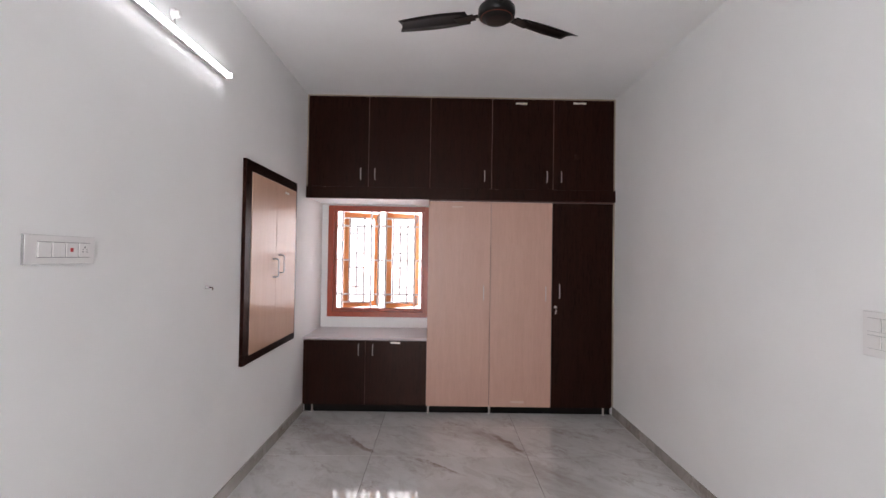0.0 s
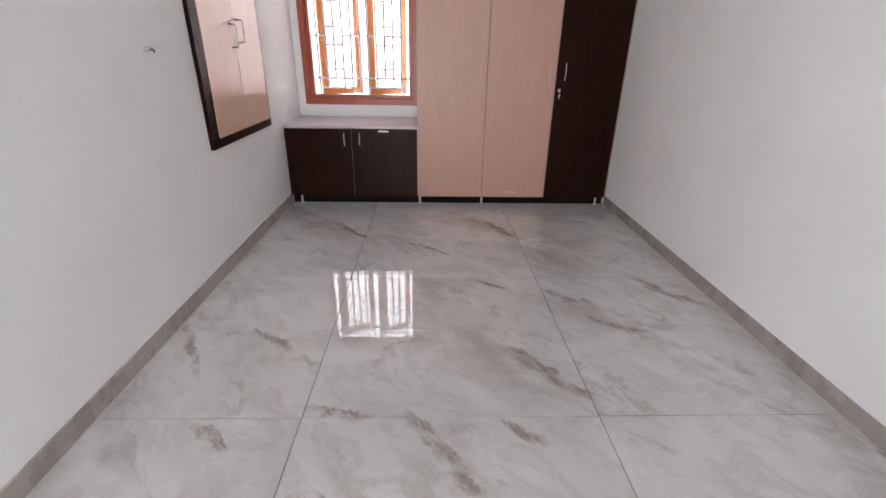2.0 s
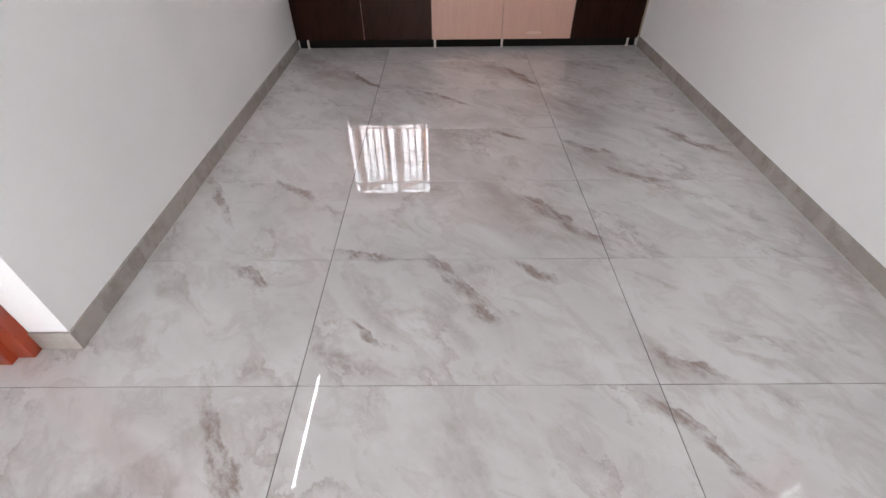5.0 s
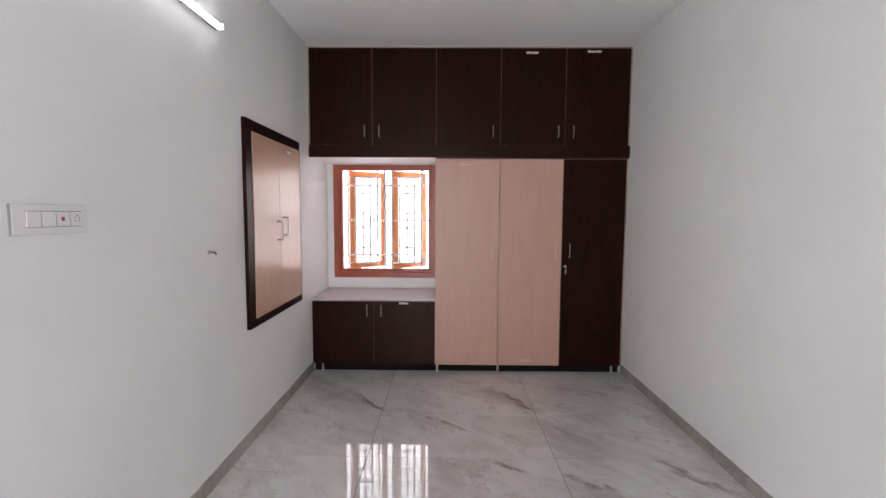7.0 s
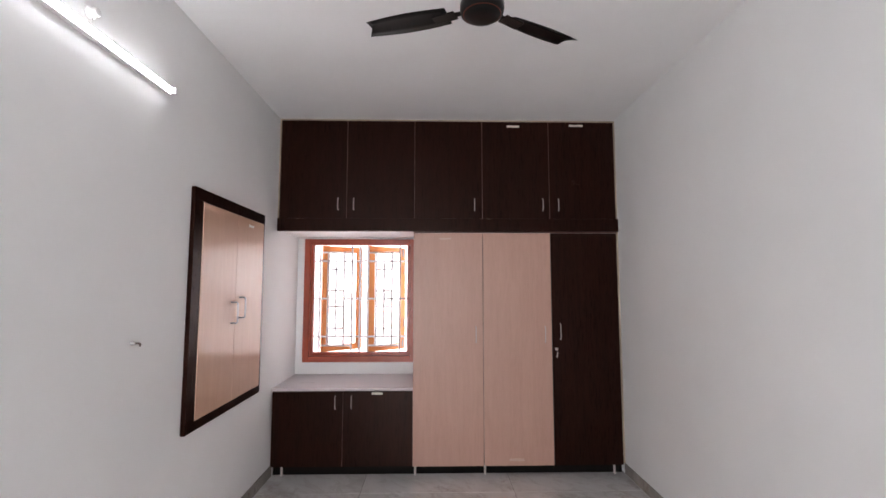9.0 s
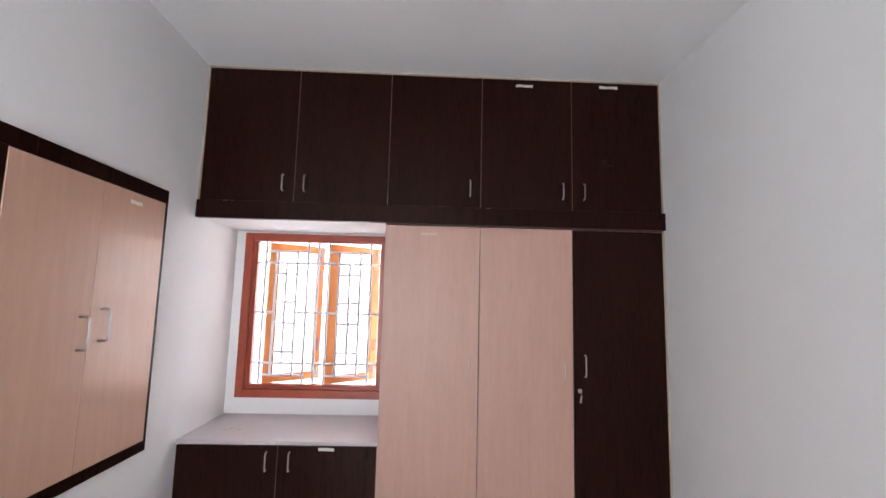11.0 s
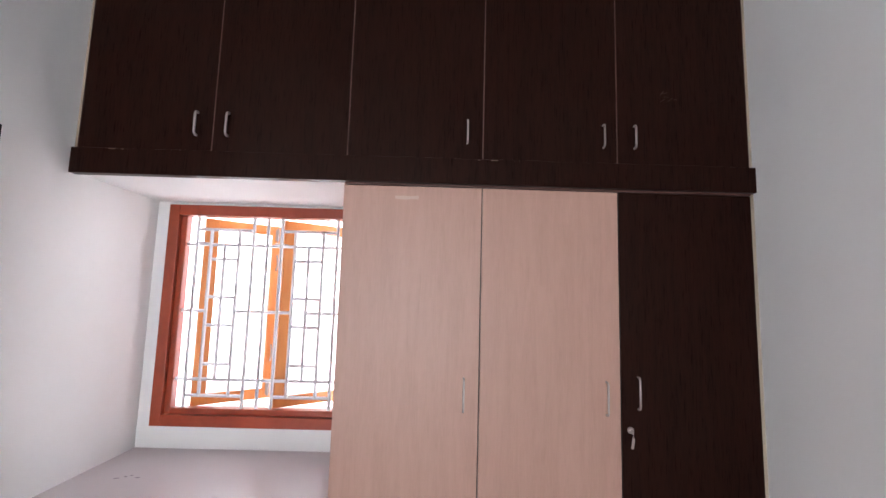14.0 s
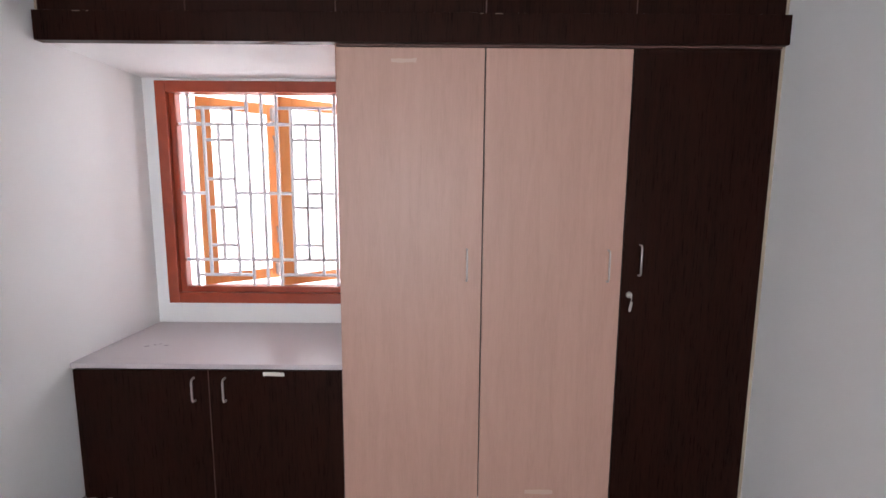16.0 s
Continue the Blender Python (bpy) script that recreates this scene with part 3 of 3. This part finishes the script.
top = whole("countertop", boxed(0.0, 1.1995, -0.006, NORTH, 0.706, 0.729, 0.002), SLAB, "pale lilac-white polished counter slab below the window", "countertop")
INK = material("faint_ink_mark", (0.22, 0.19, 0.21), 0.6)
for x, y, s, a in ((0.195, 0.215, 0.011, 20), (0.222, 0.236, 0.008, -30), (0.240, 0.250, 0.006, 60), (0.282, 0.228, 0.010, 5)):
    part("ink_mark", boxed(-s, s, -0.004, 0.004, 0, 0.0006, 0, pose(x, y, 0.729, 0, 0, a)), INK, top, "faint grey scribbled mark")


def tape(x0, x1, z0, z1, mat, label, seed, wall=None):
    """A torn strip of tape on a door front."""
    rnd = random.Random(seed)
    top_edge = [(x0 + (x1 - x0) * q / 6, z1 + rnd.uniform(-0.0022, 0.0022)) for q in range(7)]
    low_edge = [(x0 + (x1 - x0) * q / 6 + rnd.uniform(-0.003, 0.003), z0 + rnd.uniform(-0.0022, 0.0022)) for q in range(7)]
    bm = bmesh.new()
    outline = top_edge + low_edge[::-1]
    front = [bm.verts.new((x, -0.0011, z)) for x, z in outline]
    back = [bm.verts.new((x, -0.0001, z)) for x, z in outline]
    bm.faces.new(front)
    bm.faces.new(back[::-1])
    for i in range(len(front)):
        bm.faces.new((front[i], back[i], back[i - 1], front[i - 1]))
    bmesh.ops.recalc_face_normals(bm, faces=bm.faces)
    if wall is not None:
        bmesh.ops.transform(bm, matrix=wall, verts=bm.verts)
    return whole("tape_strip", bm, mat, label, "tape", group="tape strips")


PALE = material("pale_tape", (0.53, 0.36, 0.295), 0.4)
tape(2.036, 2.150, 3.030, 3.048, TAPE, "torn cream tape strip on a dark loft door", 1)
tape(2.603, 2.728, 3.041, 3.059, TAPE, "torn cream tape strip on a dark loft door", 2)
tape(0.848, 0.942, 0.673, 0.692, TAPE, "torn cream tape strip on the low cupboard", 3)
tape(1.425, 1.53, 2.008, 2.024, PALE, "translucent tape strip on a pale wardrobe door", 4)
tape(2.024, 2.15, 0.116, 0.136, PALE, "translucent tape strip on a pale wardrobe door", 5)

# shallow cupboard set in the left wall
nic = base("wall_cupboard", (0, -0.86, 0.77), "wall cupboard with two beige doors in a dark frame", "cupboard")
y0, y1, z0, z1 = -1.388, -0.346, 0.780, 2.161
f = 0.072
bm = bmesh.new()
box(bm, 0, 0.026, y0, y1, z1 - f, z1, 0.002)
box(bm, 0, 0.026, y0, y1, z0, z0 + f, 0.002)
box(bm, 0, 0.0255, y0, y0 + f + 0.022, z0 + f, z1 - f, 0.002)
box(bm, 0, 0.0255, y1 - 0.036, y1, z0 + f, z1 - f, 0.002)
box(bm, 0, 0.012, y0 + f, y1 - 0.03, z0 + f, z1 - f)
part("frame", bm, DARK, nic, "dark wenge surround")
mid = -0.838
for a, b, hy in ((-1.296, mid, -0.895), (mid, -0.374, -0.778)):
    d = part("door", boxed(0.018, 0.030, a + 0.001, b - 0.001, 0.836, 2.085, 0.0015), NICHE, nic, "beige wood-grain door")
    up = 0.03 if hy > mid else 0.0
    pull(d, 0.030, hy, 1.350 + up, 1.488 + up, "x", 0.0055, 0.044)
tape(-0.045, 0.045, -0.009, 0.009, TAPE, "short cream tape strip on a beige cupboard door", 6,
     pose(0.0301, -0.615, 2.035, 0, 0, 90))

# ---------------------------------------------------------------- ceiling fan
FX, FY, FZ = 1.570, -2.19, 2.712
fan = base("ceiling_fan", (FX, FY, TOP), "black three-blade ceiling fan with red trim lines", "fan")
part("canopy", lathe(bmesh.new(), (FX, FY, 0), ((0.012, 2.985), (0.03, 2.995), (0.055, 3.06), (0.06, 3.085)), "z", 24), FANBLACK, fan, "", True)
part("rod", lathe(bmesh.new(), (FX, FY, 0), ((0.0125, 2.76), (0.0125, 3.0)), "z", 14), FANBLACK, fan, "", True)
motor = part("motor", lathe(bmesh.new(), (FX, FY, FZ), ((0.010, -0.036), (0.045, -0.035), (0.066, -0.030), (0.074, -0.021), (0.086, -0.016), (0.090, 0.0), (0.090, 0.022), (0.080, 0.036), (0.045, 0.045), (0.032, 0.052), (0.028, 0.085), (0.013, 0.09)), "z", 36), FANBLACK, fan, "glossy black motor housing", True)
part("trim_ring", lathe(bmesh.new(), (FX, FY, FZ), ((0.0745, -0.0215), (0.0775, -0.0210), (0.0775, -0.0195), (0.0745, -0.0190)), "z", 36), COPPER, motor, "thin copper-red trim ring", True)
for ang in (155, 35, 275):
    bm = bmesh.new()
    rows = []
    for q in range(13):
        r = 0.15 + 0.41 * q / 12
        half = 0.044 + 0.012 * math.sin(math.pi * q / 12)
        cut = 0.035 if q == 12 else 0.0
        pitch = radians(11 - 4 * q / 12)
        droop = 0.036 * q / 12
        row = []
        for s in (-1.0, -0.5, 0.0, 0.5, 1.0):
            camber = 0.005 * (1 - s * s)
            row.append((r - cut * (s + 1), s * half * math.cos(pitch), camber + droop + s * half * math.sin(pitch)))
        rows.append(row)
    up = [[bm.verts.new((x, y, z + 0.0015)) for x, y, z in r] for r in rows]
    dn = [[bm.verts.new((x, y, z - 0.0015)) for x, y, z in r] for r in rows]
    for g, flip in ((up, 1), (dn, -1)):
        for a, b in zip(g, g[1:]):
            for i in range(4):
                bm.faces.new((a[i], b[i], b[i + 1], a[i + 1])[::flip])
    for i in range(12):
        for j in (0, 4):
            bm.faces.new((up[i][j], up[i + 1][j], dn[i + 1][j], dn[i][j]))
    for q in (0, 12):
        for j in range(4):
            bm.faces.new((up[q][j], up[q][j + 1], dn[q][j + 1], dn[q][j]))
    bmesh.ops.recalc_face_normals(bm, faces=bm.faces)
    spin = pose(FX, FY, FZ + 0.012, 0, 0, ang)
    bmesh.ops.transform(bm, matrix=spin, verts=bm.verts)
    blade = part("blade", bm, FANBLACK, fan, "long black metal blade", True)
    bm = boxed(0.075, 0.125, -0.012, 0.012, -0.006, 0.0, 0.002)
    box(bm, 0.115, 0.215, -0.028, 0.028, -0.0075, -0.002, 0.002)
    bmesh.ops.transform(bm, matrix=spin, verts=bm.verts)
    part("bracket", bm, FANBLACK, blade)

# ---------------------------------------------------------------- tube light on the left wall
TY0, TY1, TZ = -2.74, -1.662, 2.594
tube = base("tube_light", (0, (TY0 + TY1) / 2, TZ), "lit white tube light on a slim batten on the wall", "lamp")
part("batten", boxed(0.0, 0.024, TY0 + 0.004, TY1 - 0.004, TZ - 0.020, TZ + 0.020, 0.002), PLASTIC, tube, "white batten")
bm = bmesh.new()
n = 12
ends = []
for y in (TY0 + 0.012, TY1 - 0.012):
    ends.append([bm.verts.new((0.0245 + 0.013 * math.sin(math.pi * i / n), y, TZ - 0.0165 * math.cos(math.pi * i / n))) for i in range(n + 1)])
for i in range(n):
    bm.faces.new((ends[0][i], ends[0][i + 1], ends[1][i + 1], ends[1][i]))
bm.faces.new((ends[0][n], ends[0][0], ends[1][0], ends[1][n]))
bm.faces.new(ends[0])
bm.faces.new(ends[1][::-1])
bmesh.ops.recalc_face_normals(bm, faces=bm.faces)
part("diffuser", bm, LED, tube, "glowing white diffuser")
for y in (TY0 + 0.006, TY1 - 0.006):
    part("end_cap", boxed(0.0245, 0.052, y - 0.006, y + 0.006, TZ - 0.018, TZ + 0.018, 0.003), PLASTIC, tube, "white end cap")
part("lamp_holder", rod(lathe(bmesh.new(), (0.0, -2.19, 2.68), ((0.026, 0), (0.026, 0.012), (0.018, 0.016), (0.018, 0.035), (0.013, 0.037)), "x", 20),
                        ((0.012, -2.19, 2.657), (0.012, -2.19, 2.605)), 0.004), PLASTIC, tube, "white cable outlet above the tube", True)


# ---------------------------------------------------------------- switches and hook
def module(board, y0, y1, z0, z1, x, sgn, kind, gap):
    """One switch, indicator or socket in a plate; sgn points into the room."""
    def bx(d0, d1, a, b, c, e, bev=0.0):
        p, q = sorted((x + sgn * d0, x + sgn * d1))
        return boxed(p, q, a, b, c, e, bev)
    part("slot", bx(0.0005, 0.0012, y0 - 0.001, y1 + 0.001, z0 - 0.0022, z1 + 0.0022), gap, board, "grey gap round a switch")
    body = part("socket" if kind == "socket" else "switch", bx(0.0, 0.005, y0, y1, z0, z1, 0.001), PLASTIC, board, "white plastic module")
    ym, zm = (y0 + y1) / 2, (z0 + z1) / 2
    if kind == "red":
        part("indicator", bx(0.0045, 0.0062, ym - 0.010, ym + 0.003, zm - 0.007, zm + 0.007, 0.0008), RED, body, "small red indicator")
    if kind == "socket":
        for dy, dz, r in ((0, 0.011, 0.0032), (-0.009, -0.006, 0.0024), (0.009, -0.006, 0.0024), (-0.009, 0.003, 0.0017), (0.009, 0.003, 0.0017)):
            part("pin_hole", lathe(bmesh.new(), (x + sgn * 0.0046, ym + dy, zm + dz), ((r, 0), (r, sgn * 0.0009)), "x", 12), SLOT, body, "dark pin hole")


sb = base("switchboard", (0, -2.79, 1.53), "white four-module switchboard with a red indicator", "switch")
# dark box gives the plate's side its shaded edge by colour
part("edge_shade", boxed(0, 0.0085, -2.9315, -2.6465, 1.4805, 1.5775), GAP, sb, "dark grey box painting the shaded edge of the plate")
part("plate", boxed(0.0085, 0.011, -2.930, -2.648, 1.481, 1.577, 0.001), PLASTIC, sb, "white plastic plate")
for i, kind in enumerate(("switch", "switch", "red", "socket")):
    a = -2.886 + 0.0545 * i
    module(sb, a, a + 0.049, 1.505, 1.554, 0.0105, 1, kind, GAP)
sb = base("switchboard", (W, -2.63, 1.25), "white two-row switchboard on the wall", "switch")
part("plate", boxed(W - 0.011, W, -2.715, -2.560, 1.162, 1.338, 0.002), PLASTIC, sb, "white plastic plate")
for z in (1.195, 1.262):
    for a in (-2.695, -2.636):
        module(sb, a, a + 0.054, z, z + 0.05, W - 0.0105, -1, "switch", PALEGAP)

hook = base("wall_hook", (0, -1.82, 1.33), "small dark screw hook in a grey wall plug", "hook")
part("plug", lathe(bmesh.new(), (0, -1.82, 1.333), ((0.010, 0), (0.009, 0.005), (0.006, 0.016), (0.005, 0.019)), "x", 14), PLUG, hook, "grey plastic wall plug", True)
part("screw", rod(bmesh.new(), ((0.016, -1.82, 1.333), (0.034, -1.82, 1.333), (0.039, -1.82, 1.330), (0.040, -1.82, 1.325), (0.037, -1.82, 1.320)), 0.0042, 8), material("rusty_screw", (0.10, 0.06, 0.055), 0.5, 0.5), hook, "dark reddish screw hook", True)

# ---------------------------------------------------------------- skirting and floor tiles
ROW = 0.609
rows_y = [-0.915 - ROW * i for i in range(-2, 10)]
cols_x = (-2.79, -1.59, -0.39, 0.81, 2.01, 3.21)


def clip(a, b, lo, hi):
    return max(a, lo), min(b, hi)


for name_label, x0, x1, stretches in (("baseboard", 0.0, 0.011, ((DOOR1, 0.02),)), ("baseboard", W - 0.003, W, ((SOUTH, 0.02),))):
    skirt = base(name_label, ((x0 + x1) / 2, -2, 0), "grey marble-look tile skirting along the wall", "baseboard", kind="structure")
    for lo, hi in stretches:
        for y in rows_y:
            a, b = clip(y, y + ROW, lo, hi)
            if b - a > 0.02:
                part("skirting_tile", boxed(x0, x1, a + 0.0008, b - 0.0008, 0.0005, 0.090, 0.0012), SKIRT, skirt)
    g = x1 if x0 == 0.0 else x0 - 0.003
    part("grout_bead", boxed(g, g + 0.003, stretches[0][0] + 0.02, 0.02, 0.0004, 0.0034), BEAD, skirt, "pale grout line along the floor")
skirt = base("baseboard", (-0.07, DOOR1, 0), "grey marble-look tile skirting in the doorway", "baseboard", kind="structure")
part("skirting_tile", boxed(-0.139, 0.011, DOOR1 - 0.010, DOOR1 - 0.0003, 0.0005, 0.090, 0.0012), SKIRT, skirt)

made = {}
for i in range(5):
    for y in rows_y:
        c, d = clip(y, y + ROW, SOUTH, NORTH)
        a, b = clip(cols_x[i], cols_x[i + 1], -2.5 if d < -1.6 else -T, W)
        if d - c < 0.03 or b - a < 0.03:
            continue
        key = (round(b - a, 3), round(d - c, 3))
        if key not in made:
            made[key] = mesh_of("tile", boxed(-(b - a) / 2 + 0.0016, (b - a) / 2 - 0.0016, -(d - c) / 2 + 0.0012, (d - c) / 2 - 0.0012, -0.008, 0, 0.0008), MARBLE)
        tile = new("tile", made[key])
        tile.location = ((a + b) / 2, (c + d) / 2, 0)
        tile.parent = floor
